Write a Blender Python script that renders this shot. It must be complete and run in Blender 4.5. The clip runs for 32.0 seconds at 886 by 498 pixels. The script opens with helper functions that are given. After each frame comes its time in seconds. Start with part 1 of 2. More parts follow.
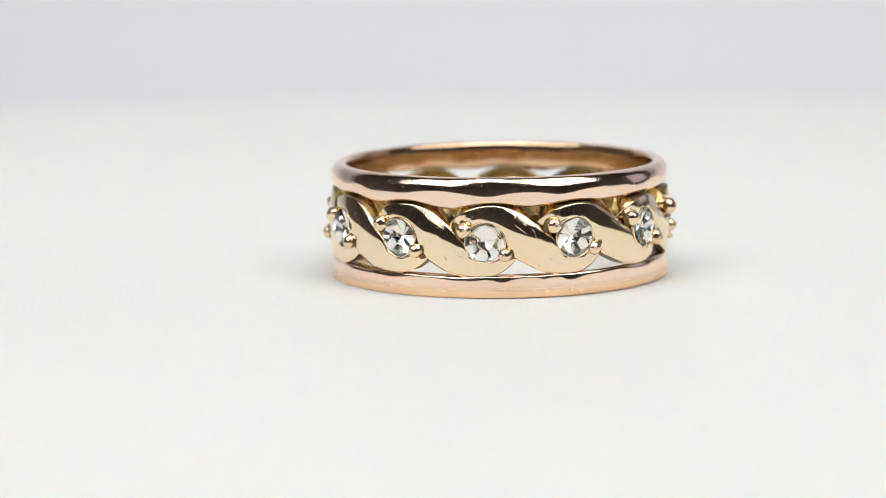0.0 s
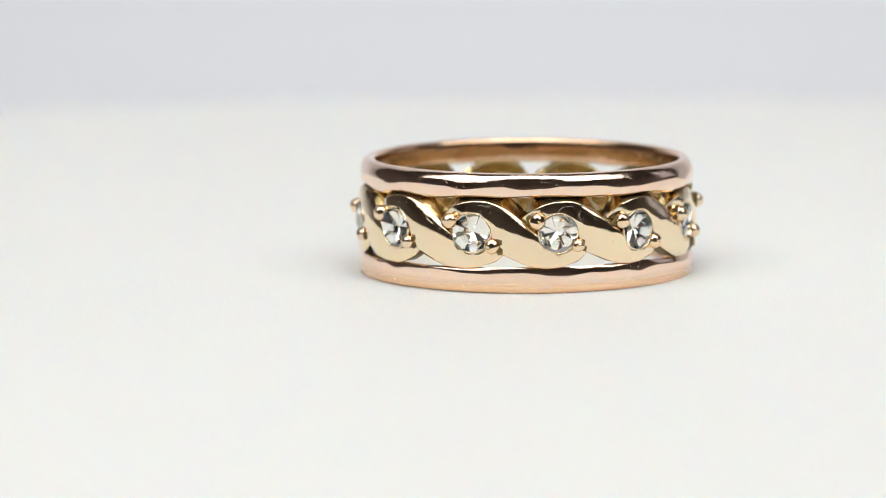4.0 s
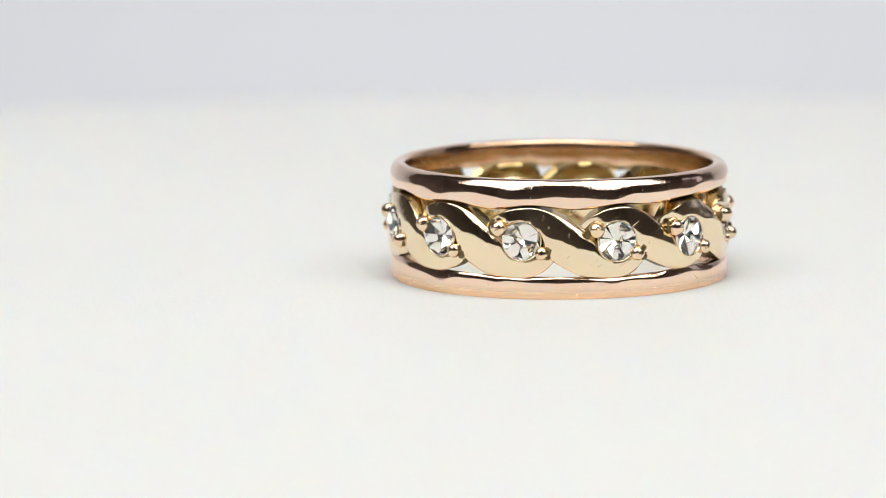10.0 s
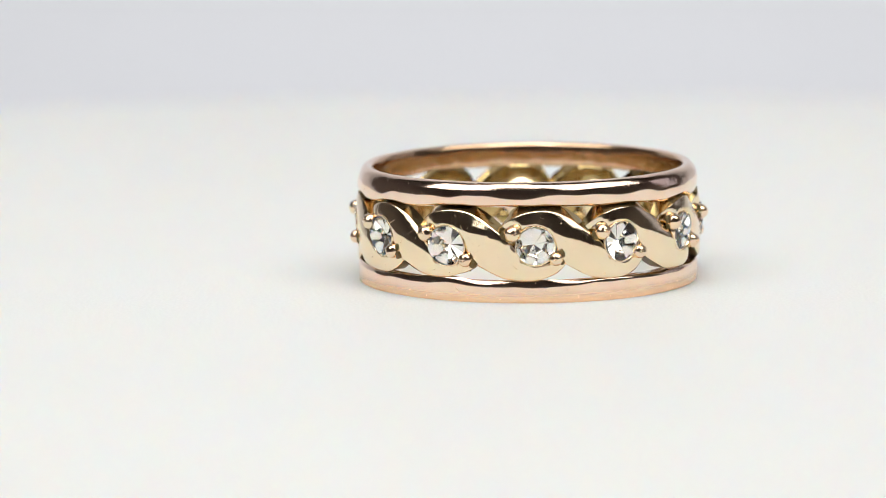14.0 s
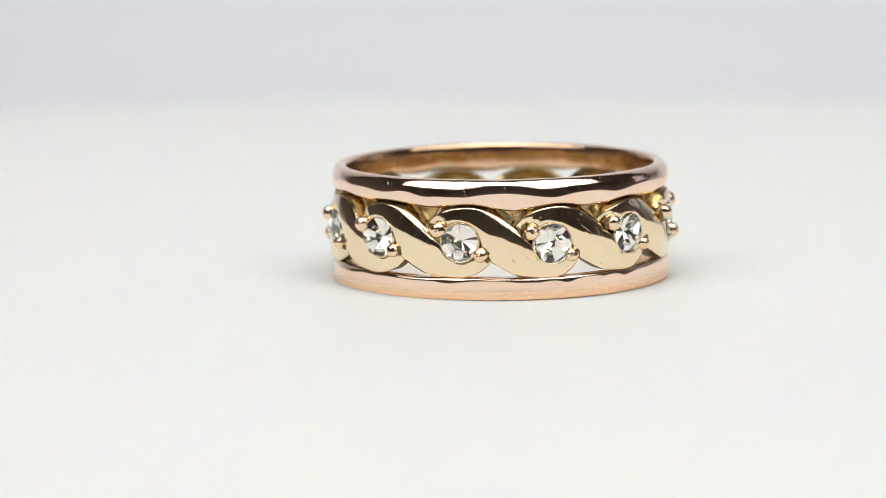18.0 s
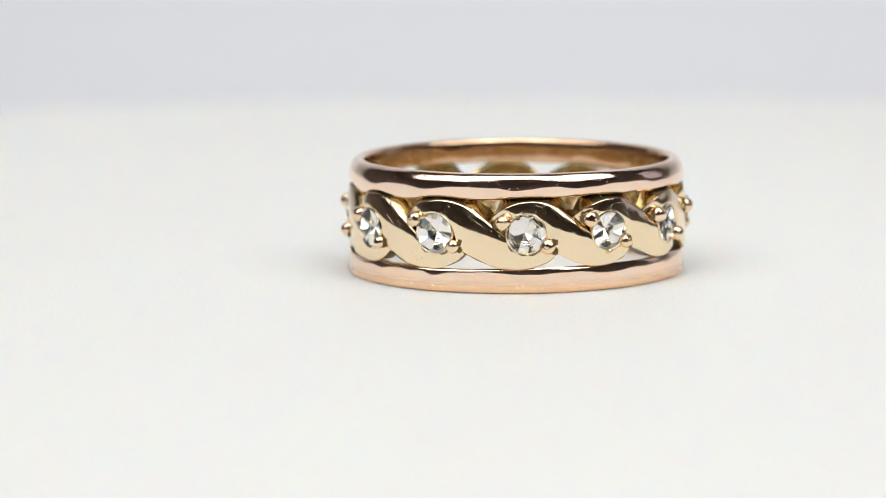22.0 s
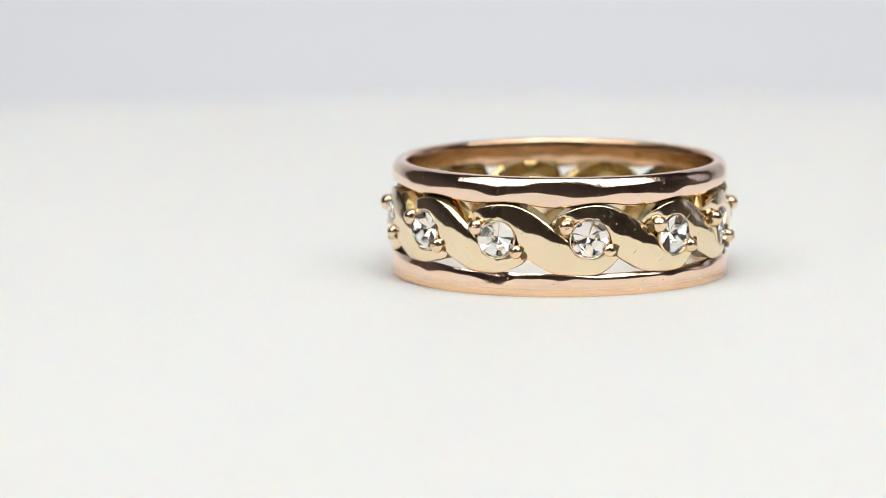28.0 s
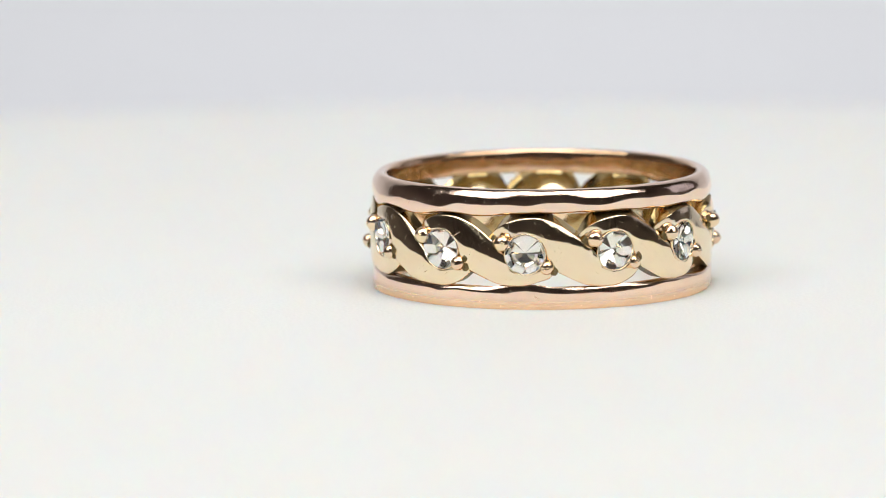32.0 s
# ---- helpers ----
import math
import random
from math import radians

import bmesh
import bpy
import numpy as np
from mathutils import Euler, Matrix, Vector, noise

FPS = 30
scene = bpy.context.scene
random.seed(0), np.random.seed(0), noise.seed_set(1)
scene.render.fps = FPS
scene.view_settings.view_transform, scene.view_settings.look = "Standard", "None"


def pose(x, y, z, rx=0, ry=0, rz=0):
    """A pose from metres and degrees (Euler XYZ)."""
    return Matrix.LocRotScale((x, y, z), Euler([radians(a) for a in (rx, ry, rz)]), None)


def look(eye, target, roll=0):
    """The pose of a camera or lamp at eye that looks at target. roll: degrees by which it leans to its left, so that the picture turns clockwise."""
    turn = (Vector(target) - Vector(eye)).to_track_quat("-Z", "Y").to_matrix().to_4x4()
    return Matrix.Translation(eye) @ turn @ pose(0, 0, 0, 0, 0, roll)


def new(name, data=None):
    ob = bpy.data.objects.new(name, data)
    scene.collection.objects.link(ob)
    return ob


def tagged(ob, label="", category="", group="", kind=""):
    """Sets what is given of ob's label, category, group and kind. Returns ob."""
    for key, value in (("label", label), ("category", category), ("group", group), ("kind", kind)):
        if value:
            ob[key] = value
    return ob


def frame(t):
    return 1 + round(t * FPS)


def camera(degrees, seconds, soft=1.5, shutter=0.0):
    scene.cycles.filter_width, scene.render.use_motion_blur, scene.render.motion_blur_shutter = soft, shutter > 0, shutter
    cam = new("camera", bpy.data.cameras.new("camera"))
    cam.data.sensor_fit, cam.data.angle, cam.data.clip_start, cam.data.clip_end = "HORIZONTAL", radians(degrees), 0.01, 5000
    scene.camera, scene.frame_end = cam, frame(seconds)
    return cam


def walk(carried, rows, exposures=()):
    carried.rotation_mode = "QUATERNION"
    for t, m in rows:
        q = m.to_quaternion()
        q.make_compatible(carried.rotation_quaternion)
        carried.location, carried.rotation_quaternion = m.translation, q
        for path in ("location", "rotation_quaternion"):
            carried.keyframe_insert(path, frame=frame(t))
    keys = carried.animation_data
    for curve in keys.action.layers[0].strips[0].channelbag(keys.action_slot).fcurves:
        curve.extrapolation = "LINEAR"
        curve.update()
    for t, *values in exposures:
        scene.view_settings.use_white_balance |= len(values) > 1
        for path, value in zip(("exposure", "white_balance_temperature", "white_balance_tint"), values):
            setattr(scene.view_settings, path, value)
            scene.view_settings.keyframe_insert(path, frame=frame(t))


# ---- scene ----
MM = 0.001

# ---- camera: fixed on its stand, with small knocks ----
FOV = 14.889
cam = camera(FOV, 32.0, soft=0.6)
cam.data.dof.use_dof = True
cam.data.dof.focus_distance = 0.1928
cam.data.dof.aperture_fstop = 38.0
CAM_EYE = (-0.00517, -0.20012, 0.03104)
PX = math.degrees(1 / 6000.0)
# seconds, sideways and upward nudge
KNOCKS = [(0, 0.2, 2.0), (1.5, 0.6, 1.0), (2.5, 0.2, 1.5), (3.5, -1.0, 1.0), (6, 0, 1.2), (9, 0.6, 0.2), (11, 0, -1.4), (12, 0, -0.7),
          (13.5, 0, -0.8), (16.5, 3.0, 0.4), (18, 1.5, 2.2), (19.5, 0.7, 0.7), (22.0, 0, 0.6), (22.5, 0, -2.3), (25.5, -1.0, -1.8),
          (27.5, -0.8, -1.7), (29.5, -1.2, -2.4), (30.3, -1.0, -1.3), (30.4, 3.2, 7.4), (31, 3.2, 7.2), (31.5, 3.6, 9.1), (32, 4.0, 11.3)]
walk(cam, [(t, pose(*CAM_EYE, 90 - 8.420 + dy * PX, 0.466, dx * PX - 0.069)) for t, dx, dy in KNOCKS])

# ---- world, lamps ----
world = bpy.data.worlds.new("dim_room")
world.use_nodes = True
world.node_tree.nodes["Background"].inputs[0].default_value = (0.5, 0.5, 0.55, 1)
world.node_tree.nodes["Background"].inputs[1].default_value = 0.02
scene.world = world
scene.view_settings.exposure = 0.0

# two softboxes in front on either side, and a dimmer one overhead: azimuth, elevation, distance, size, watts
LAMPS = [(-54, 52, 0.54, 0.42, 1.31), (54, 52, 0.54, 0.42, 1.31), (0, 73, 0.56, 0.32, 1.41)]


def lamp_pose(az, el, far):
    a, e = radians(az), radians(el)
    eye = Vector((math.sin(a) * math.cos(e), -math.cos(a) * math.cos(e), math.sin(e))) * far
    return look(eye, (0, 0, 0.003))


for az, el, far, size, watts in LAMPS:
    data = bpy.data.lights.new("softbox_light", "AREA")
    data.shape, data.size, data.energy = "SQUARE", size, watts
    data.color = (0.985, 1.0, 0.975)
    ob = new("softbox_light", data)
    ob.matrix_world = lamp_pose(az, el, far)


# ---- materials ----
def nodes_of(name):
    m = bpy.data.materials.new(name)
    m.use_nodes = True
    return m, m.node_tree.nodes, m.node_tree.links, m.node_tree.nodes["Principled BSDF"]


def noise_node(n, l, scale, detail=4.0, rough=0.55, coord="Object", stretch=None):
    tc = n.new("ShaderNodeTexCoord")
    t = n.new("ShaderNodeTexNoise")
    t.inputs["Scale"].default_value, t.inputs["Detail"].default_value, t.inputs["Roughness"].default_value = scale, detail, rough
    if stretch:
        mp = n.new("ShaderNodeMapping")
        mp.inputs["Scale"].default_value = stretch
        l.new(tc.outputs[coord], mp.inputs["Vector"])
        l.new(mp.outputs["Vector"], t.inputs["Vector"])
    else:
        l.new(tc.outputs[coord], t.inputs["Vector"])
    return t


def ramp_node(n, l, src, stops):
    r = n.new("ShaderNodeValToRGB")
    while len(r.color_ramp.elements) < len(stops):
        r.color_ramp.elements.new(0.5)
    for e, (pos, c) in zip(r.color_ramp.elements, stops):
        e.position, e.color = pos, (*c, 1) if len(c) == 3 else c
    l.new(src, r.inputs["Fac"])
    return r


def gold(name, lo, hi, rough, waves, scratches, foot=0.0):
    """Polished gold alloy: slight tone drift, dull spots, hairline scratches and a hand-worked surface."""
    m, n, l, b = nodes_of(name)
    b.inputs["Metallic"].default_value = 1.0
    tone = noise_node(n, l, 450, 3)
    c = ramp_node(n, l, tone.outputs["Fac"], [(0.3, lo), (0.7, hi)])
    l.new(c.outputs["Color"], b.inputs["Base Color"])
    if foot:  # satin up to this height, with the table's warm glow tinted in
        tc, xyz, from_foot = n.new("ShaderNodeTexCoord"), n.new("ShaderNodeSeparateXYZ"), n.new("ShaderNodeMapRange")
        from_foot.interpolation_type = "SMOOTHSTEP"
        for i, q in enumerate((0.0, foot, 0.0, 1.0)):
            from_foot.inputs[i + 1].default_value = q
        l.new(tc.outputs["Object"], xyz.inputs["Vector"])
        l.new(xyz.outputs["Z"], from_foot.inputs["Value"])
        shine = ramp_node(n, l, from_foot.outputs["Result"], [(0.0, (0.35,) * 3), (1.0, (1.0,) * 3)])
        l.new(shine.outputs["Color"], b.inputs["Metallic"])
        # orange mixed into the colour towards the foot, as painted glow off the table
        worn = n.new("ShaderNodeMix")
        worn.data_type = "RGBA"
        worn.inputs[6].default_value = (0.98, 0.64, 0.39, 1)
        l.new(from_foot.outputs["Result"], worn.inputs[0])
        l.new(c.outputs["Color"], worn.inputs[7])
        l.new(worn.outputs[2], b.inputs["Base Color"])
    dull = noise_node(n, l, 2200, 5, 0.65)
    r = ramp_node(n, l, dull.outputs["Fac"], [(0.45, (rough,) * 3), (0.72, (rough + 0.10,) * 3)])
    last = r.outputs["Color"]
    for turn, squeeze in (((0, 0.9, 0.2), (9000, 9000, 420)), ((0.4, -0.8, 0.9), (8000, 8000, 380)), ((1.0, 0.3, 2.2), (9000, 9000, 450)), ((0, 0, 0), (6000, 6000, 6000))):
        tc, mp, t = n.new("ShaderNodeTexCoord"), n.new("ShaderNodeMapping"), n.new("ShaderNodeTexNoise")
        mp.vector_type = "TEXTURE"
        mp.inputs["Rotation"].default_value, mp.inputs["Scale"].default_value = turn, [1 / q for q in squeeze]
        t.inputs["Scale"].default_value, t.inputs["Detail"].default_value = 1.0, 1.0
        l.new(tc.outputs["Object"], mp.inputs["Vector"])
        l.new(mp.outputs["Vector"], t.inputs["Vector"])
        low = 0.79 if squeeze[2] > 1000 else 0.75
        cut = ramp_node(n, l, t.outputs["Fac"], [(low, (0, 0, 0)), (low + 0.04, (0.45, 0.45, 0.45))])
        add = n.new("ShaderNodeMix")
        add.data_type, add.blend_type = "RGBA", "ADD"
        add.inputs[0].default_value = 1.0
        l.new(last, add.inputs[6])
        l.new(cut.outputs["Color"], add.inputs[7])
        last = add.outputs[2]
    l.new(last, b.inputs["Roughness"])
    wave = noise_node(n, l, 620, 2, 0.4)
    bump = n.new("ShaderNodeBump")
    bump.inputs["Strength"].default_value, bump.inputs["Distance"].default_value = waves, 0.0003
    l.new(wave.outputs["Fac"], bump.inputs["Height"])
    hair = noise_node(n, l, 5200, 3, 0.6, stretch=(1.0, 1.0, 0.16))
    bump2 = n.new("ShaderNodeBump")
    bump2.inputs["Strength"].default_value, bump2.inputs["Distance"].default_value = scratches, 0.00004
    l.new(hair.outputs["Fac"], bump2.inputs["Height"])
    l.new(bump.outputs["Normal"], bump2.inputs["Normal"])
    bump3 = n.new("ShaderNodeBump")
    bump3.invert = True
    bump3.inputs["Strength"].default_value, bump3.inputs["Distance"].default_value = 0.3, 0.00003
    l.new(last, bump3.inputs["Height"])
    l.new(bump2.outputs["Normal"], bump3.inputs["Normal"])
    l.new(bump3.outputs["Normal"], b.inputs["Normal"])
    return m


ROSE = gold("rose_gold", (0.97, 0.715, 0.56), (0.99, 0.765, 0.61), 0.05, 0.08, 0.22)
YELLOW = gold("pale_yellow_gold", (0.95, 0.77, 0.53), (0.98, 0.81, 0.58), 0.06, 0.06, 0.42)
SATIN_GLOW_ROSE = gold("satin_glow_rose_gold", (0.97, 0.71, 0.55), (0.99, 0.76, 0.60), 0.05, 0.08, 0.22, 0.00085)
# gold for the twists' backs, darkened: the shade inside the ring is in its colour
INNER = gold("worn_shaded_inner_gold", (0.50, 0.36, 0.15), (0.64, 0.48, 0.23), 0.13, 0.45, 0.30)
# tarnish of the metal crumbs; on the twists it is painted shade in the gaps
GRIME_SHADE = gold("tarnish_and_shade_gold", (0.10, 0.068, 0.028), (0.34, 0.24, 0.11), 0.34, 0.5, 0.5)
GRIME_SHADE.node_tree.nodes["Principled BSDF"].inputs["Metallic"].default_value = 0.7
INNER_ROSE = gold("worn_inner_rose_gold", (0.80, 0.52, 0.31), (0.90, 0.62, 0.41), 0.10, 0.45, 0.30)
BEAD_GOLD = gold("warm_bead_gold", (0.92, 0.70, 0.48), (0.95, 0.76, 0.54), 0.04, 0.05, 0.05)

def clear(name, ior):
    m, n, l, b = nodes_of(name)
    b.inputs["Base Color"].default_value = (1.0, 0.985, 0.965, 1)
    b.inputs["Transmission Weight"].default_value = 1.0
    b.inputs["IOR"].default_value = ior
    b.inputs["Roughness"].default_value = 0.0
    return m


STONE = clear("clear_diamond", 1.6)
PAVILION, n, l, b = nodes_of("bright_stone_backing")
b.inputs["Metallic"].default_value = 1.0
b.inputs["Base Color"].default_value = (1.0, 0.985, 0.965, 1)
b.inputs["Roughness"].default_value = 0.06
SILVER, n, l, b = nodes_of("bright_cut_seat")
b.inputs["Metallic"].default_value = 1.0
b.inputs["Base Color"].default_value = (0.97, 0.95, 0.90, 1)
b.inputs["Roughness"].default_value = 0.5

DISC, n, l, b = nodes_of("white_turntable_vinyl")
big = noise_node(n, l, 14, 4)
c = ramp_node(n, l, big.outputs["Fac"], [(0.3, (0.766, 0.761, 0.750)), (0.7, (0.790, 0.785, 0.774))])
fleck = noise_node(n, l, 5200, 3, 0.75)
f = ramp_node(n, l, fleck.outputs["Fac"], [(0.34, (0.955, 0.955, 0.955)), (0.5, (1, 1, 1)), (0.66, (1.05, 1.05, 1.05))])
both = n.new("ShaderNodeMix")
both.data_type, both.blend_type = "RGBA", "MULTIPLY"
both.inputs[0].default_value = 1.0
l.new(c.outputs["Color"], both.inputs[6])
l.new(f.outputs["Color"], both.inputs[7])
l.new(both.outputs[2], b.inputs["Base Color"])
b.inputs["Roughness"].default_value = 0.55
b.inputs["Specular IOR Level"].default_value = 0.25
b.inputs["Subsurface Weight"].default_value = 0.7
b.inputs["Subsurface Radius"].default_value = (1.0, 0.72, 0.5)
b.inputs["Subsurface Scale"].default_value = 0.004
grain = noise_node(n, l, 8500, 4, 0.7)
bump = n.new("ShaderNodeBump")
bump.inputs["Strength"].default_value, bump.inputs["Distance"].default_value = 0.35, 0.00004
l.new(grain.outputs["Fac"], bump.inputs["Height"])
l.new(bump.outputs["Normal"], b.inputs["Normal"])

PAPER, n, l, b = nodes_of("pale_lilac_grey_paper")
big = noise_node(n, l, 5, 4)
c = ramp_node(n, l, big.outputs["Fac"], [(0.3, (0.72, 0.72, 0.765)), (0.7, (0.75, 0.75, 0.795))])
l.new(c.outputs["Color"], b.inputs["Base Color"])
b.inputs["Roughness"].default_value = 0.8


def plain(name, lo, hi, rough, scale):
    m, n, l, b = nodes_of(name)
    t = noise_node(n, l, scale, 5, 0.6)
    c = ramp_node(n, l, t.outputs["Fac"], [(0.3, lo), (0.7, hi)])
    l.new(c.outputs["Color"], b.inputs["Base Color"])
    b.inputs["Roughness"].default_value = rough
    return m


LINT = plain("white_lint", (0.75, 0.74, 0.7), (0.85, 0.84, 0.8), 0.8, 2000)
DARK_WALL = plain("dark_wall_paint", (0.52, 0.45, 0.42), (0.58, 0.51, 0.48), 0.9, 3)
TABLE_TOP = plain("dark_table_laminate", (0.03, 0.025, 0.02), (0.045, 0.038, 0.03), 0.5, 8)
BLACK = plain("black_fabric", (0.012, 0.012, 0.012), (0.02, 0.02, 0.02), 0.85, 40)


# ---- mesh helpers ----
def mesh_of(name, verts, faces, material, smooth=True, second=None, which=()):
    me = bpy.data.meshes.new(name)
    me.from_pydata([tuple(v) for v in verts], [], faces)
    me.materials.append(material)
    if second:
        me.materials.append(second)
        for i in which:
            me.polygons[i].material_index = 1
    if smooth:
        me.polygons.foreach_set("use_smooth", [True] * len(me.polygons))
    me.update()
    return me


def part(name, data, parent, label=""):
    ob = new(name, data)
    ob.parent = parent
    return tagged(ob, label) if label else ob


def box_mesh(name, lo, hi, material):
    x0, y0, z0 = lo
    x1, y1, z1 = hi
    v = [(x, y, z) for z in (z0, z1) for y in (y0, y1) for x in (x0, x1)]
    f = [(0, 2, 3, 1), (4, 5, 7, 6), (0, 1, 5, 4), (2, 6, 7, 3), (0, 4, 6, 2), (1, 3, 7, 5)]
    return mesh_of(name, v, f, material, False)


def lathe(name, profile, segs, material, bend=None, second=None, inner=()):
    """Turns a closed profile of (radius, z) about z. bend(angle, i, r, z) may shift a profile point."""
    k = len(profile)
    verts, faces = [], []
    for j in range(segs):
        a = 2 * math.pi * j / segs
        for i, (r, z) in enumerate(profile):
            if bend:
                r, z = bend(a, i, r, z)
            verts.append((r * math.cos(a), r * math.sin(a), z))
    for j in range(segs):
        for i in range(k):
            p, q = j * k, ((j + 1) % segs) * k
            faces.append((p + i, q + i, q + (i + 1) % k, p + (i + 1) % k))
    return mesh_of(name, verts, faces, material, True, second, [j * k + i for j in range(segs) for i in inner] if second else ())


# ---- the room, table and paper sweep ----
ROOM = 1.0
FLOOR_Z = -0.78
tagged(new("floor", box_mesh("floor", (-ROOM, -ROOM, FLOOR_Z - 0.1), (ROOM, ROOM, FLOOR_Z), DARK_WALL)), "dim grey-brown floor of the dim photo room", "floor", kind="structure")
tagged(new("ceiling", box_mesh("ceiling", (-ROOM, -ROOM, 1.1), (ROOM, ROOM, 1.2), DARK_WALL)), "dim grey-brown ceiling of the dim photo room", "ceiling", kind="structure")
for nm, lo, hi in (("wall_north", (-ROOM, ROOM, FLOOR_Z), (ROOM, ROOM + 0.1, 1.1)), ("wall_south", (-ROOM, -ROOM - 0.1, FLOOR_Z), (ROOM, -ROOM, 1.1)),
                   ("wall_west", (-ROOM - 0.1, -ROOM, FLOOR_Z), (-ROOM, ROOM, 1.1))):
    tagged(new(nm, box_mesh(nm, lo, hi, DARK_WALL)), "dim grey-brown painted wall of the photo room", "wall", kind="structure")

WIN = (0.20, 0.56, 0.06, 0.62)  # y and z of the window's opening
wall_east = tagged(new("wall_east"), "dim grey-brown painted wall with one small window", "wall", kind="structure")
for lo, hi in (((ROOM, -ROOM, FLOOR_Z), (ROOM + 0.1, WIN[0], 1.1)), ((ROOM, WIN[1], FLOOR_Z), (ROOM + 0.1, ROOM, 1.1)),
               ((ROOM, WIN[0], FLOOR_Z), (ROOM + 0.1, WIN[1], WIN[2])), ((ROOM, WIN[0], WIN[3]), (ROOM + 0.1, WIN[1], 1.1))):
    part("wall_panel", box_mesh("wall_panel", lo, hi, DARK_WALL), wall_east)
window = tagged(new("window_1"), "small white-framed window with two panes and pale sky outside", "window", kind="structure")
window.location = (ROOM + 0.05, 0, 0)
FRAME_PAINT = plain("white_window_paint", (0.74, 0.74, 0.73), (0.8, 0.8, 0.79), 0.4, 30)
ym = (WIN[0] + WIN[1]) / 2
for y0, y1, z0, z1 in ((WIN[0], WIN[0] + 0.03, WIN[2], WIN[3]), (WIN[1] - 0.03, WIN[1], WIN[2], WIN[3]), (ym - 0.03, ym + 0.03, WIN[2] + 0.03, WIN[3] - 0.03),
                       (WIN[0] + 0.03, WIN[1] - 0.03, WIN[2], WIN[2] + 0.03), (WIN[0] + 0.03, WIN[1] - 0.03, WIN[3] - 0.03, WIN[3])):
    part("window_frame", box_mesh("window_frame", (-0.02, y0, z0), (0.02, y1, z1), FRAME_PAINT), window)
GLASS, n, l, b = nodes_of("window_glass")
b.inputs["Transmission Weight"].default_value, b.inputs["Roughness"].default_value, b.inputs["IOR"].default_value = 1.0, 0.0, 1.45
for y0, y1 in ((WIN[0] + 0.03, ym - 0.03), (ym + 0.03, WIN[1] - 0.03)):
    pane = part("pane", box_mesh("pane", (-0.002, y0, WIN[2] + 0.03), (0.002, y1, WIN[3] - 0.03), GLASS), window)
    pane.visible_shadow = False
SKY_GLOW, n, l, b = nodes_of("pale_sky_glow")
b.inputs["Base Color"].default_value = (0.1, 0.1, 0.1, 1)
b.inputs["Emission Color"].default_value, b.inputs["Emission Strength"].default_value = (0.86, 0.84, 1.0, 1), 0.9
sky = new("backdrop_sky", box_mesh("backdrop_sky", (ROOM + 0.3, -0.3, -0.4), (ROOM + 0.31, 1.2, 1.2), SKY_GLOW))
tagged(sky, "pale overcast sky outside the small window", "sky", kind="structure")

DISC_H = 0.012
table = tagged(new("studio_table"), "dark laminate table under the photo turntable", "table")
table.location = (0, 0.05, FLOOR_Z)
top_z = -DISC_H - 0.002 - FLOOR_Z
part("tabletop", box_mesh("tabletop", (-0.6, -0.4, top_z - 0.03), (0.6, 0.45, top_z), TABLE_TOP), table)
for sx in (-1, 1):
    for sy in (-0.36, 0.41):
        part("leg", box_mesh("leg", (sx * 0.56 - 0.025, sy - 0.025, 0), (sx * 0.56 + 0.025, sy + 0.025, top_z - 0.03), TABLE_TOP), table)


def sweep_mesh():
    """One sheet of paper: flat on the table, curving up behind the turntable."""
    line = [(-0.13, 0.0), (0.10, 0.0)]
    rad, y0 = 0.10, 0.135
    line += [(y0 + rad * math.sin(a), rad - rad * math.cos(a)) for a in np.linspace(0, math.pi / 2, 15)]
    line += [(y0 + rad, 0.25), (y0 + rad, 0.40)]
    verts, faces = [], []
    for layer in (0, 1):
        for i, (y, z) in enumerate(line):
            j, k = max(i - 1, 0), min(i + 1, len(line) - 1)
            t = Vector((line[k][0] - line[j][0], line[k][1] - line[j][1])).normalized()
            y, z = y - t.y * 0.0004 * layer, z + t.x * 0.0004 * layer
            verts += [(-0.3, y, z), (0.3, y, z)]
    m = len(line)
    for i in range(m - 1):
        a, b2 = 2 * i, 2 * (m + i)
        faces += [(a, a + 2, a + 3, a + 1), (b2, b2 + 1, b2 + 3, b2 + 2), (a, b2, b2 + 2, a + 2), (a + 1, a + 3, b2 + 3, b2 + 1)]
    e = 2 * (m - 1)
    faces += [(0, 1, 2 * m + 1, 2 * m), (e, 2 * m + e, 2 * m + e + 1, e + 1)]
    return mesh_of("backdrop", verts, faces, PAPER)


backdrop = new("backdrop", sweep_mesh())
backdrop.location = (0, 0, -DISC_H - 0.0015)
tagged(backdrop, "pale lilac-grey paper sweep curving up behind the turntable", "backdrop", kind="structure")

# ---- turntable ----
DISC_R = 0.153
turntable = tagged(new("turntable"), "round matte white motorised photo turntable carrying the ring", "turntable")


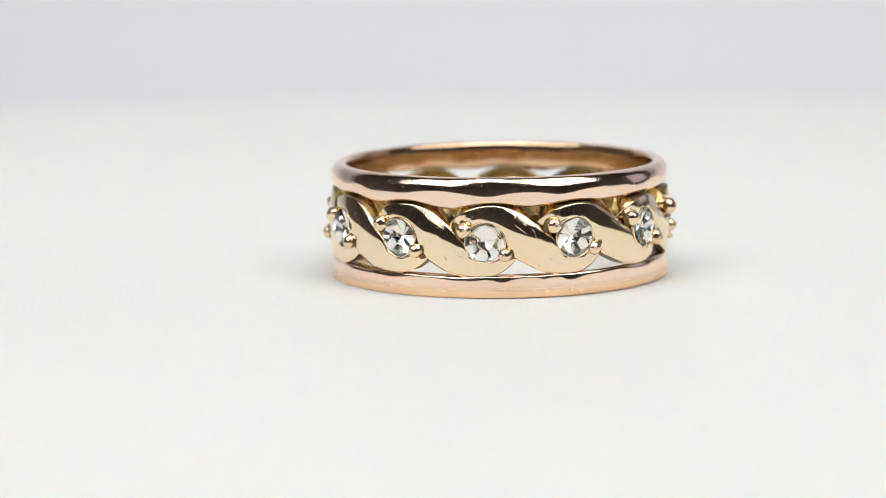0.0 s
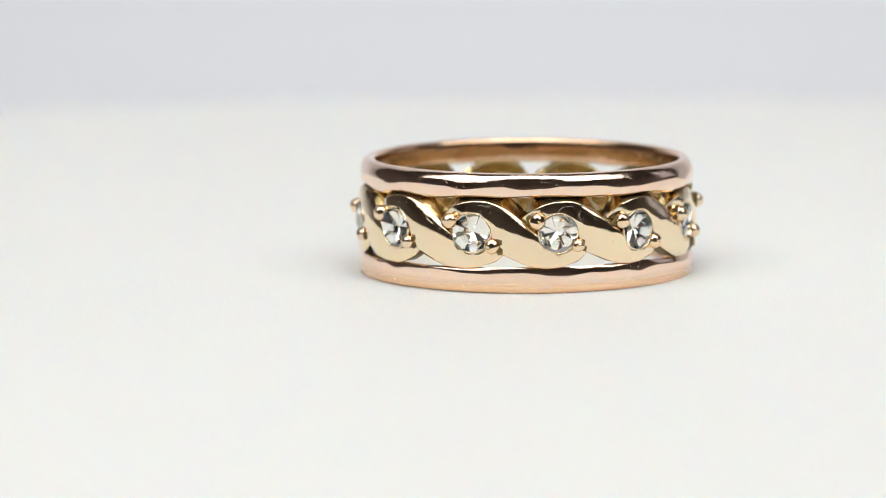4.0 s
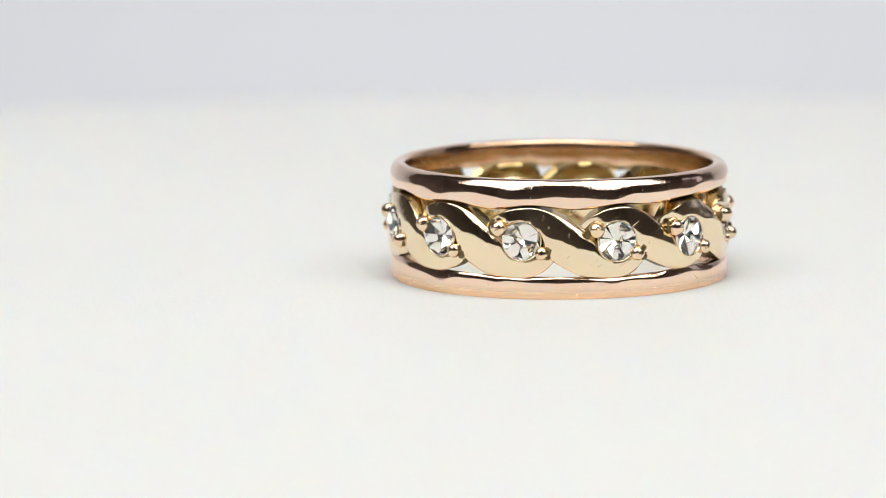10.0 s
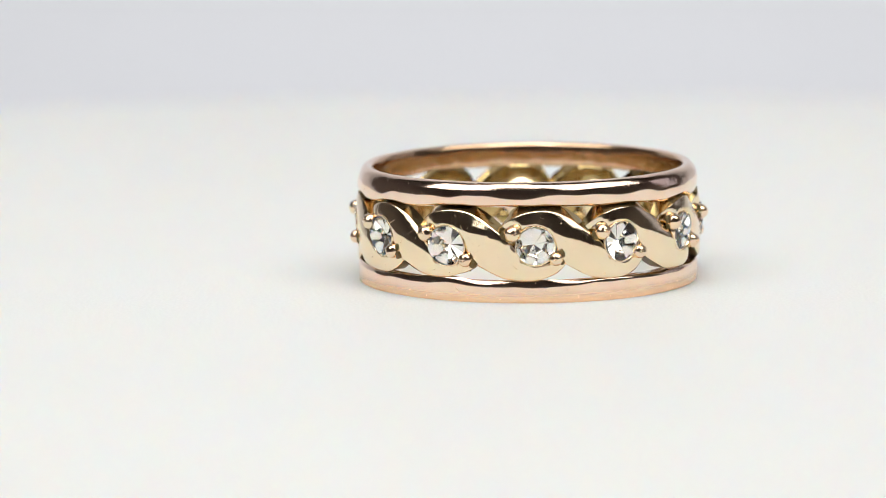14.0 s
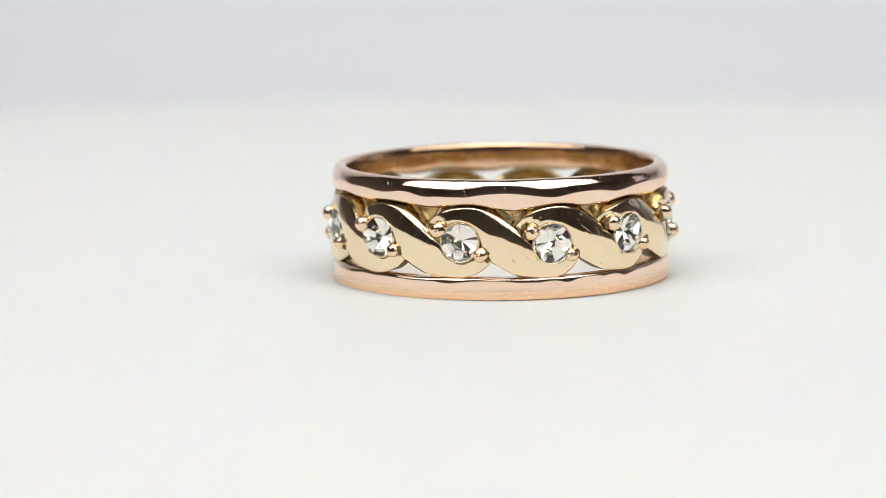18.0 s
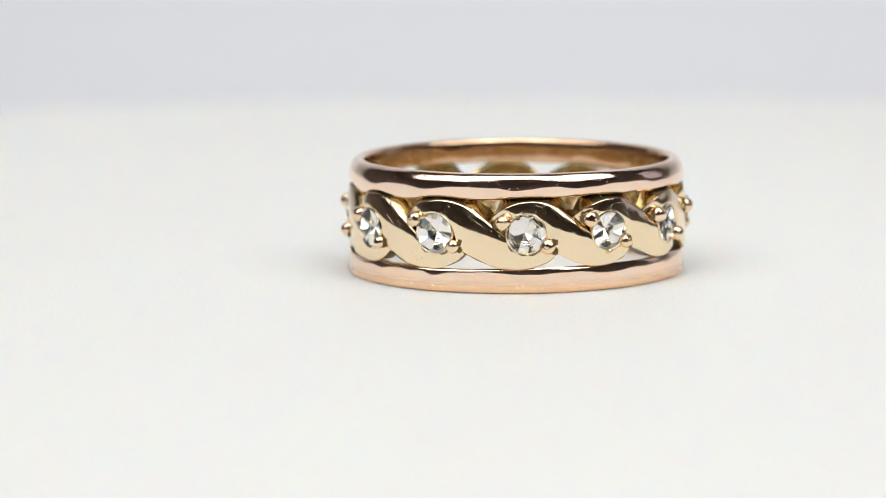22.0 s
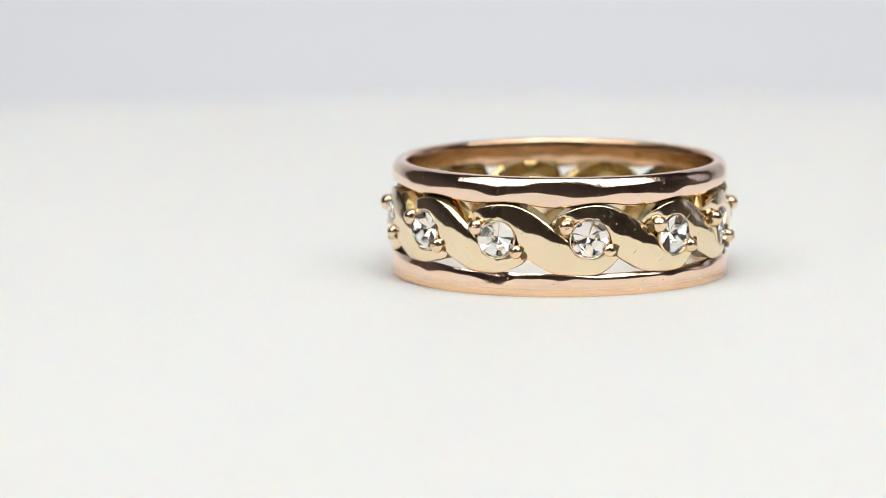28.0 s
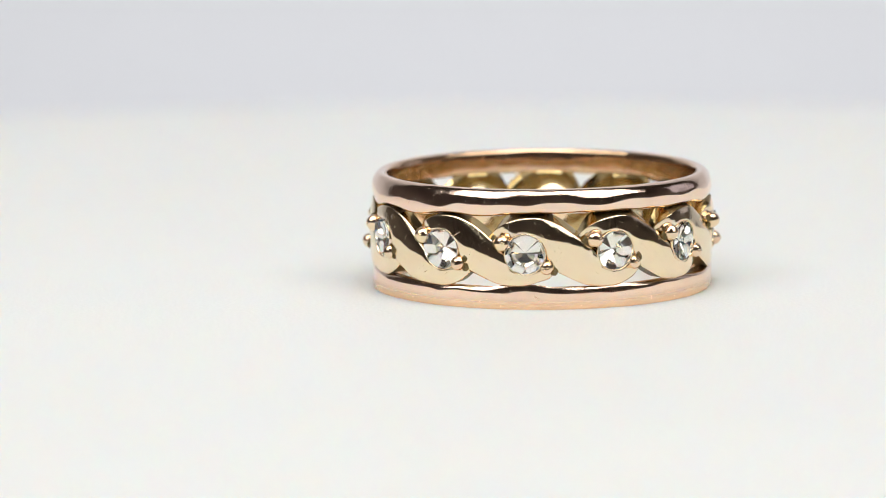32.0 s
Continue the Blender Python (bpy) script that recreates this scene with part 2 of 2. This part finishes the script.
def disc_mesh():
    """Flat in the middle, falling off gently towards a rounded rim."""
    prof = [(DISC_R - 0.003, -DISC_H * 0.62), (DISC_R, -DISC_H * 0.55)]
    steps = 24
    for i in range(steps):
        x = 1 - i / (steps - 1)
        prof.append((0.045 + (DISC_R - 0.001 - 0.045) * x, -0.0048 * x ** 2.2 - 0.001 * x ** 14))
    prof += [(r, 0.0) for r in (0.03, 0.015)]
    segs = 240
    verts, faces = [], []
    for j in range(segs):
        a = 2 * math.pi * j / segs
        verts += [(r * math.cos(a), r * math.sin(a), z) for r, z in prof]
    k = len(prof)
    for j in range(segs):
        p, q = j * k, ((j + 1) % segs) * k
        faces += [(p + i, q + i, q + i + 1, p + i + 1) for i in range(k - 1)]
    faces.append(tuple(j * k + k - 1 for j in range(segs)))
    faces.append(tuple(j * k for j in reversed(range(segs))))
    return mesh_of("platter", verts, faces, DISC)


part("platter", disc_mesh(), turntable, "flat white platter with a fine grain")
foot = [(0.0, -DISC_H), (0.085, -DISC_H), (0.085, -DISC_H * 0.55), (0.0, -DISC_H * 0.55)]
part("base", lathe("base", foot, 96, BLACK), turntable, "low dark base")

# ---- softboxes ----
for az, el, far, size, watts in LAMPS:
    s = size / 2
    box = tagged(new("softbox"), "black square softbox lamp hung over the turntable, lit", "softbox", "softboxes")
    box.matrix_world = lamp_pose(az, el, far)
    for lo, hi in (((-s - 0.006, -s, -0.01), (-s - 0.002, s, 0.10)), ((s + 0.002, -s, -0.01), (s + 0.006, s, 0.10)),
                   ((-s - 0.006, -s - 0.006, -0.01), (s + 0.006, -s - 0.002, 0.10)), ((-s - 0.006, s + 0.002, -0.01), (s + 0.006, s + 0.006, 0.10))):
        part("side_panel", box_mesh("side_panel", lo, hi, BLACK), box)
    part("back_panel", box_mesh("back_panel", (-s, -s, 0.095), (s, s, 0.10), BLACK), box)

# ---- the ring ----
ring = tagged(new("ring"), "two-tone gold band ring with twisted openwork and twelve small diamonds", "ring")
Z_TOP, Z_MID = 6.85, 3.42
PITCH = 30.0
STONE_AT = [5.5, 34.9, 65.4, 95.7, 125.7, 156.8, 185.5, 215.1, 244.6, 275.3, 306.6, 335.8]
STONE_Z = [3.3, 3.34, 3.31, 3.18, 3.34, 3.43, 3.44, 3.37, 3.29, 3.38, 3.33, 3.21]
FEET = [1.30, 1.24, 1.22, 1.15, 1.25, 1.36, 1.42, 1.48, 1.32, 1.17, 1.16, 1.42]  # lowest edge of the twist under each stone
R_OUT = 10.0


def ease(x, a, b):
    t = min(max((x - a) / (b - a), 0.0), 1.0)
    return t * t * (3 - 2 * t)


def hammered(seed, amp):
    def f(a, s=0.0):
        v = Vector((math.cos(a), math.sin(a), s))
        return amp * (noise.noise(v * 3.1 + Vector((seed, 0, 0))) + 0.5 * noise.noise(v * 7.3 + Vector((0, seed, 0))))
    return f


def rise(a):
    """How far the lower band's top edge stands above its usual height: more on one side, and where a twist runs into it."""
    low = 0.03 + 0.11 * math.cos(a - radians(205)) + 0.06 * math.cos(2 * a - radians(20))
    swell = 0.0
    for at, foot in zip(STONE_AT, FEET):
        d = math.degrees(math.remainder(a - radians(at), 2 * math.pi))
        swell += max(foot + 0.06 - 1.30 - low, 0.0) * math.exp(-((d + 1.5) / 9.0) ** 4)
    return low + swell


def band(name, z0, z1, r_in, low_flat, seed, scallop):
    """A half-round band: flat inside, bulging outside. low_flat: how far the outside stays upright from its lower edge."""
    h, zc = z1 - z0, (z0 + z1) / 2
    prof = []
    steps = 26
    for i in range(steps):
        a = -math.pi / 2 + math.pi * i / (steps - 1)
        c, s = math.cos(a), math.sin(a)
        r = R_OUT - 0.58 + 0.58 * abs(c) ** (0.92 if s > 0 else 0.6)
        z = zc + h / 2 * s
        if low_flat:
            zf = z0 + 0.76 * h
            z = zf + (z1 - zf) * s if s > 0 else zf - (zf - z0) * abs(s) ** 0.8
            r = R_OUT - 0.13 * s * s if s > 0 else R_OUT - 0.05 + 0.05 * abs(c) ** 0.45
        prof.append((r, z))
    for i in range(1, 8):
        a = math.pi * i / 8
        prof.append((r_in + 0.25 * (1 - math.sin(a)) * 0.6, zc + h / 2 * math.cos(a) * 0.98))
    wob, tip = hammered(seed, 0.05), hammered(seed + 9, 0.10)

    def bend(a, i, r, z):
        if i < steps:
            s = (z - zc) / (h / 2) if not low_flat else (z - z0 - 0.76 * h) / (0.24 * h if z > z0 + 0.76 * h else 0.76 * h)
            w = 1 - abs(s) ** 3
            if low_flat and s > 0:  # one side of the ring keeps a sharper shoulder
                r += 0.13 * (s * s - s ** 3.5) * (0.5 - 0.5 * math.cos(a - radians(307)))
            r += w * (wob(a) + (tip(a) + scallop * math.cos(12 * (a - radians(STONE_AT[0] + 12)) + 2 * wob(a, 5.0) / 0.05)) * s)
            if low_flat and s < -0.8:  # its foot is worn to a bevel on one side
                r -= 0.38 * (-s - 0.8) * ease(math.cos(a - radians(172)), 0.55, 0.85)
            if low_flat:  # taller on one side
                z += max(s, 0.0) * (0.3 * tip(a, 2.0) + rise(a)) - 0.10 * wob(a, 3.0) * (1 - s * s) / 0.05
            else:  # its lower edge droops between the twists on two sides
                side = 0.5 - 0.5 * math.cos(2 * a)
                far = math.remainder(a - radians(285), 2 * math.pi) / radians(38)
                z -= (0.06 + 0.10 * side + 0.13 * math.exp(-far * far)) * (1 - s * s)
                z += max(-s, 0.0) * (0.6 * tip(a, 2.0) + 0.14 - 0.28 * side - 0.15 * side * math.cos(12 * (a - radians(STONE_AT[3] - 12))))
        return r * MM, z * MM
    return lathe(name, prof, 420, SATIN_GLOW_ROSE if low_flat else ROSE, bend, INNER_ROSE, range(steps, len(prof) - 1))


part("upper_band", band("upper_band", 5.32, Z_TOP, 9.05, False, 3.0, 0.05), ring, "rose gold half-round upper band with small scratches")
part("lower_band", band("lower_band", 0.0, 1.30, 9.05, True, 11.0, 0.02), ring, "rose gold lower band worn flat on its outside")


def spline(points, u):
    """Catmull-Rom through the points, u from 0 to 1."""
    m = len(points) - 1
    x = min(max(u, 0.0), 1.0) * m
    i = min(int(x), m - 1)
    t = x - i
    p0, p1, p2, p3 = (Vector(points[min(max(i + d, 0), m)]) for d in (-1, 0, 1, 2))
    return 0.5 * (2 * p1 + (p2 - p0) * t + (2 * p0 - 5 * p1 + 4 * p2 - p3) * t * t + (3 * p1 - p0 - 3 * p2 + p3) * t ** 3)


# a twist's two edges along the ring and up from the middle, and how far up its ridge runs between them
UPPER = [(-2.2, 0.80), (-1.4, 1.40), (-0.4, 1.78), (0.8, 1.83), (1.9, 1.47), (2.75, 0.94), (3.45, 0.38), (4.08, -0.25), (4.5, -1.0), (5.4, -1.24), (6.3, -0.98), (7.0, -1.05)]
LOWER = [(-1.75, 0.45), (-0.95, 0.70), (-0.25, 1.03), (0.55, 0.92), (1.10, 0.2), (1.45, -0.9), (2.35, -1.58), (3.45, -2.12), (4.6, -2.27), (5.6, -2.18), (6.42, -1.80), (7.05, -1.22)]
RIDGE = [0.5, 0.45, 0.28, 0.20, 0.35, 0.63, 0.745, 0.88, 0.93, 0.91, 0.88, 0.8]
SHIFT = [0.0, 0.0, 0.0, 0.0, 0.02, 0.0, 0.05, 0.03, 0.0, -0.12, -0.10, 0.14]
BACKED = [0.45, 0.45, 0.5, 0.6, 0.7, 0.7, 0.6, 0.45, 0.2, 0.1, 0.15, 0.35]  # how far each twist's back stands up behind it
FILED = [0.5, 0.6, 0.2, 0.1, 0.5, 0.6, 0.7, 0.7, 0.7, 0.9, 0.95, 0.5]  # how far each ridge is filed down over its stone


def on_ring(theta, s, z, r):
    a = radians(theta) + s / R_OUT
    return Vector((r * math.cos(a), r * math.sin(a), z)) * MM


def leaf_mesh(k, stretch):
    """One S-shaped twist: over its stone, down between two stones and under the next. An upright face below a filed ridge, a face that leans back above it."""
    theta, seed = STONE_AT[k], 20.0 + k * 3.7
    nu, nl, nh = 150, 9, 13
    nv = nl + nh - 1
    dz0, dz1 = STONE_Z[k] - 3.32, STONE_Z[(k + 1) % 12] - 3.32
    wob = hammered(seed, 0.05)
    rows = []
    for i in range(nu):
        u = i / (nu - 1)
        up, lo = spline(UPPER, u), spline(LOWER, u)
        up.y += dz1 * ease(u, 0.50, 0.68)
        lo.y += dz0 * (1 - ease(u, 0.32, 0.50)) + (FEET[(k + 1) % 12] - 1.15) * ease(u, 0.42, 0.62) * (1 - ease(u, 0.84, 0.97))
        f = spline([(q, 0) for q in RIDGE], u).x + SHIFT[k] * ease(u, 0.2, 0.35) * (1 - ease(u, 0.6, 0.75))
        f *= 1 - FILED[k] * ease(u, 0.08, 0.18) * (1 - ease(u, 0.26, 0.44))
        rag = 0.014 * noise.noise(Vector((u * 62, seed, 1))) + 0.035 * noise.noise(Vector((u * 14, seed, 4)))
        f0 = min(max(f, 0.02), 0.96)
        f = min(max(f + rag * ease(u, 0.02, 0.1) * (1 - ease(u, 0.6, 0.75)), 0.02), 0.96)
        ridge = lo.lerp(up, f)
        w = (up - lo).length * (1 - f0)
        crest = 9.62 + 0.50 * ease(u, 0.0, 0.14) + 0.05 * ease(u, 0.2, 0.5) - 0.12 * ease(u, 0.6, 0.8) - 0.18 * ease(u, 0.84, 1.0)
        lean = 0.95 + (0.12 + 0.16 * ease(u, 0.24, 0.36)) * noise.noise(Vector((u * 4.5, seed, 9))) - 0.28 * (1 - ease(u, 0.24, 0.36)) - 0.5 * ease(u, 0.62, 0.8)
        row = []
        for j in range(nv):
            if j < nl:
                q = j / (nl - 1)
                p = lo.lerp(ridge, q)
                r = crest - 0.02 * (1 - q) ** 2 - 0.07 * (1 - q) ** 10
            else:
                q = (j - nl + 1) / (nh - 1)
                p = ridge.lerp(up, q)
                q += (1 - (1 - q) * (1 - f) / (1 - f0) - q) * ease(q, 0.2, 0.6)
                r = crest - w * lean * (0.13 * q + 0.16 * q * q) - min(w, 0.6) * (0.01 + 0.09 * ease(u, 0.26, 0.40)) * q ** 10
            r += 0.10 * wob(u * 5 + seed, 2.0 * j / nv)
            z = p.y
            if z > 1.90:
                r = min(r, 9.90 - 0.5 * ease(z, 1.90, 2.04))
            if z < -2.0:
                r = min(r, 10.02 - 0.15 * ease(-z, 2.0, 2.3))
            row.append(on_ring(theta, p.x * stretch, Z_MID + min(max(z, -2.34), 2.02), r))
        for j in range(5):
            v = j / 4
            p = up.lerp(lo, v)
            y = min(max(p.y + BACKED[k] * (1 - v) * ease(u, 0.0, 0.1) * (1 - ease(u, 0.48, 0.66)), -1.98), 2.05)
            row.append(on_ring(theta, p.x * stretch, Z_MID + y, 9.04 + 0.05 * u + 0.02 * abs(2 * v - 1) ** 3))
        rows.append(row)
    k2 = nv + 5
    verts = [v for row in rows for v in row]
    faces = []
    for i in range(nu - 1):
        for j in range(k2):
            a, b2 = i * k2, (i + 1) * k2
            faces.append((a + j, b2 + j, b2 + (j + 1) % k2, a + (j + 1) % k2))
    faces += [tuple(range(k2)), tuple(reversed(range((nu - 1) * k2, nu * k2)))]
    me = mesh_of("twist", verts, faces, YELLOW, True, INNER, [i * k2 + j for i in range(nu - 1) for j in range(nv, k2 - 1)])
    me.materials.append(GRIME_SHADE)
    for i in range(int(nu * 0.08), int(nu * 0.40)):  # dark line along the back's upper edge, shade painted as colour
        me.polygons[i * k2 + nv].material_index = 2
    # side walls of the gaps get dark golds in place of shade
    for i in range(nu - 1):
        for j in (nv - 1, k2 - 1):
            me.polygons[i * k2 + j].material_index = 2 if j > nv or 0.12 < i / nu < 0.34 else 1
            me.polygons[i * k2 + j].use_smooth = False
    return me


def stone_mesh(R, deep, tab, crown):
    """Old single cut: an eight-sided table, eight crown facets, a scalloped girdle and eight pavilion facets that meet near the middle."""
    o = math.pi / 8
    slope = (crown - 0.03) / (1 - math.cos(o) * tab)
    verts = [(tab * math.cos((2 * i + 1) * o), tab * math.sin((2 * i + 1) * o), crown) for i in range(8)]
    g, h = [], []
    for i in range(32):
        a = (i - 2) * math.pi / 16
        off = abs((i - 2 + 2) % 4 - 2) * math.pi / 16
        g.append(len(verts))
        verts.append((math.cos(a), math.sin(a), 0.03 + slope * (1 - math.cos(off))))
        h.append(len(verts))
        verts.append((math.cos(a), math.sin(a), -0.015 - deep * (1 - math.cos(off))))
    tip = len(verts)
    verts.append((0, 0, -0.015 - deep))
    faces, backs = [tuple(range(8))], []
    for i in range(8):
        run = [(4 * i + q) % 32 for q in range(5)]
        faces.append((i, (i - 1) % 8, *[g[q] for q in run]))
        backs.append(len(faces))
        faces.append((tip, *[h[q] for q in reversed(run)]))
    faces += [(g[i], h[i], h[(i + 1) % 32], g[(i + 1) % 32]) for i in range(32)]
    me = mesh_of("diamond", [Vector(v) * R * MM for v in verts], faces, STONE, False, PAVILION, backs)
    bm = bmesh.new()
    bm.from_mesh(me)
    bmesh.ops.recalc_face_normals(bm, faces=bm.faces)
    bm.to_mesh(me)
    bm.free()
    return me


def cup_mesh(R):
    """The seat behind a stone: a thin lip round the girdle and a closed hollow behind it."""
    prof = [(R * 1.00, 0.03), (R * 1.025, 0.07), (R * 1.06, 0.03), (R * 1.12, -0.90), (R * 1.08, -1.04), (0.0, -1.06), (0.0, -1.04), (R * 0.2, -0.98), (R * 0.99, -0.10)]
    return lathe("seat", [(r * MM, z * MM) for r, z in prof], 40, YELLOW, None, SILVER, (5, 6, 7))


def bead_mesh(r, seed):
    """A pushed-over claw: a round head on a short post."""
    prof = []
    for i in range(13):
        a = math.pi / 2 - (math.pi * 0.72) * i / 12
        prof.append((max(r * math.cos(a), 0.0), r * math.sin(a)))
    prof += [(r * 0.72, -r * 1.5), (0.0, -r * 1.6)]

    def bend(a, i, rr, z):
        d = 1 + 0.07 * noise.noise(Vector((math.cos(a), math.sin(a), z * 2 + seed)) * 1.3)
        return rr * d * MM, z * d * MM
    return lathe("claw", prof, 28, BEAD_GOLD, bend)


def burr_mesh(r, seed):
    """Rough metal left beside a claw."""
    bm = bmesh.new()
    bmesh.ops.create_icosphere(bm, subdivisions=4, radius=1.0)
    for v in bm.verts:
        k = 1 + 0.30 * noise.noise(v.co * 2.3 + Vector((seed, 1, 5))) + 0.35 * noise.noise(v.co * 5.5 + Vector((seed, 4, 2))) + 0.3 * noise.noise(v.co * 11 + Vector((seed, 7, 3)))
        v.co = Vector((v.co.x * r * 0.8, v.co.y * r, v.co.z * r * 0.7)) * k * MM
    me = bpy.data.meshes.new("burr")
    bm.to_mesh(me)
    bm.free()
    me.materials.append(GRIME_SHADE)
    me.polygons.foreach_set("use_smooth", [True] * len(me.polygons))
    return me


def outward(theta, s, z, r):
    """A pose on the ring's outside: local z points out, x along the ring, y up."""
    a = radians(theta) + s / R_OUT
    o, t = Vector((math.cos(a), math.sin(a), 0)), Vector((-math.sin(a), math.cos(a), 0))
    m = Matrix((t, Vector((0, 0, 1)), o)).transposed().to_4x4()
    m.translation = on_ring(theta, s, z, r)
    return m


for k in range(12):
    th, zs = STONE_AT[k], STONE_Z[k]
    gap = (STONE_AT[(k + 1) % 12] - th) % 360
    rnd = random.Random(100 + k)
    part("twist", leaf_mesh(k, gap / PITCH), ring)
    R = 1.10 + rnd.uniform(-0.02, 0.03)
    tilt = pose(0, 0, 0, rnd.uniform(4, 9), rnd.uniform(-4, 4), rnd.uniform(0, 45))
    seat = part("seat", cup_mesh(R), ring, "gold setting with a thin bright lip")
    seat.matrix_basis = outward(th, 0, zs, 10.06)
    back = seat.matrix_basis.inverted()
    pick = random.Random(300 + k)
    cut = stone_mesh(R, 0.82 + pick.uniform(-0.03, 0.05), 0.54 + pick.uniform(-0.05, 0.05), 0.09 + pick.uniform(-0.02, 0.03))
    ob = part("diamond", cut, seat, "small round single-cut diamond")
    ob.matrix_basis = back @ outward(th, 0, zs, 10.09) @ tilt
    for sgn, r, out, up in ((-1, 0.47, 1.27, 0.70), (1, 0.42, 1.17, -0.70)):
        r += rnd.uniform(-0.03, 0.03)
        out, up = out + rnd.uniform(-0.07, 0.07), up + rnd.uniform(-0.07, 0.07)
        ob = part("claw", bead_mesh(r, k * 2 + sgn), seat, "polished round claw")
        ob.matrix_basis = back @ outward(th, sgn * out, zs + up, 10.16) @ pose(0, 0, 0, rnd.uniform(-12, 12), sgn * -14, 0)
        for m in range(3):
            size = rnd.uniform(0.12, 0.24)
            ob = part("burr", burr_mesh(size, k * 5.1 + sgn + m * 2.3), seat, "rough tarnished crumb of metal")
            ob.matrix_basis = back @ outward(th, sgn * (out + r * rnd.uniform(0.75, 1.05)), zs + up + rnd.uniform(-0.3, 0.35), 10.08)
    for m in range(3):  # solder run down from the lower claw towards the band
        size = rnd.uniform(0.12, 0.22)
        ob = part("burr", burr_mesh(size, k * 3.3 + m * 1.9), seat, "rough tarnished crumb of metal")
        ob.matrix_basis = back @ outward(th, 1.62 - 0.16 * m + rnd.uniform(-0.1, 0.1), zs - 0.90 - 0.20 * m, 9.72) @ pose(0, 0, 0, 0, 0, -35)
    if k == 6:  # a spare drop of metal under this stone
        ob = part("claw", bead_mesh(0.15, 77), seat)
        ob.matrix_basis = back @ outward(th, 0.02, zs - 1.22, 10.16)


def fibre_mesh(seed, long, curl):
    """A hair-thin curled thread of lint."""
    rnd = random.Random(seed)
    ph = [rnd.uniform(0, 6.3) for _ in range(4)]
    n, sides, verts, faces = 40, 5, [], []
    x, y, head = 0.0, 0.0, ph[0]
    line = []
    for i in range(n):
        u = i / (n - 1)
        head += curl * (math.sin(ph[1] + 5 * u) + 0.7 * math.sin(ph[2] + 11 * u)) / n * 6
        x, y = x + math.cos(head) * long / n, y + math.sin(head) * long / n
        line.append(Vector((x, y, 0.05 + 0.05 * math.sin(ph[3] + 7 * u))))
    for i, p in enumerate(line):
        t = (line[min(i + 1, n - 1)] - line[max(i - 1, 0)]).normalized()
        side = t.cross(Vector((0, 0, 1))).normalized()
        up = side.cross(t)
        for j in range(sides):
            b2 = 2 * math.pi * j / sides
            verts.append((p + (side * math.cos(b2) + up * math.sin(b2)) * 0.007) * MM)
    for i in range(n - 1):
        for j in range(sides):
            faces.append((i * sides + j, i * sides + (j + 1) % sides, (i + 1) * sides + (j + 1) % sides, (i + 1) * sides + j))
    return mesh_of("lint", verts, faces, LINT)


# lint caught on the twists: stone, along, up, length, curl
for i, (k, along, up, long, curl) in enumerate(((6, 0.9, 1.5, 1.3, 0.5), (6, 0.3, 1.72, 1.1, 0.35), (6, 1.3, 1.3, 0.8, 0.4), (5, 0.4, 1.6, 0.9, 0.4), (9, 1.4, 1.25, 0.8, 0.5), (11, -0.9, 1.2, 0.8, 0.3), (3, 2.6, 0.55, 0.7, 0.3))):
    ob = part("lint", fibre_mesh(40 + i, long, curl), ring, "white thread of lint")
    ob.matrix_local = outward(STONE_AT[k], along, Z_MID + up, 10.06) @ pose(0, 0, 0, -20, 0, 0)

# ---- what turns ----
PERIOD, ORBIT, PHASE = 19.16, 0.00180, 168.54


def motions():
    ring_rows, disc_rows = [], []
    for i in range(65):
        t = i * 0.5
        a = PHASE - 360.0 * t / PERIOD
        c = Vector((math.cos(radians(a)), math.sin(radians(a)), 0)) * ORBIT
        ring_rows.append((t, pose(c.x, c.y, 0.0, 0, 0, a) @ pose(0, 0, 0, 0.28, 0.30, 0)))
        disc_rows.append((t, pose(0, 0, 0, 0, 0, a)))
    walk(ring, ring_rows)
    walk(turntable, disc_rows)


motions()
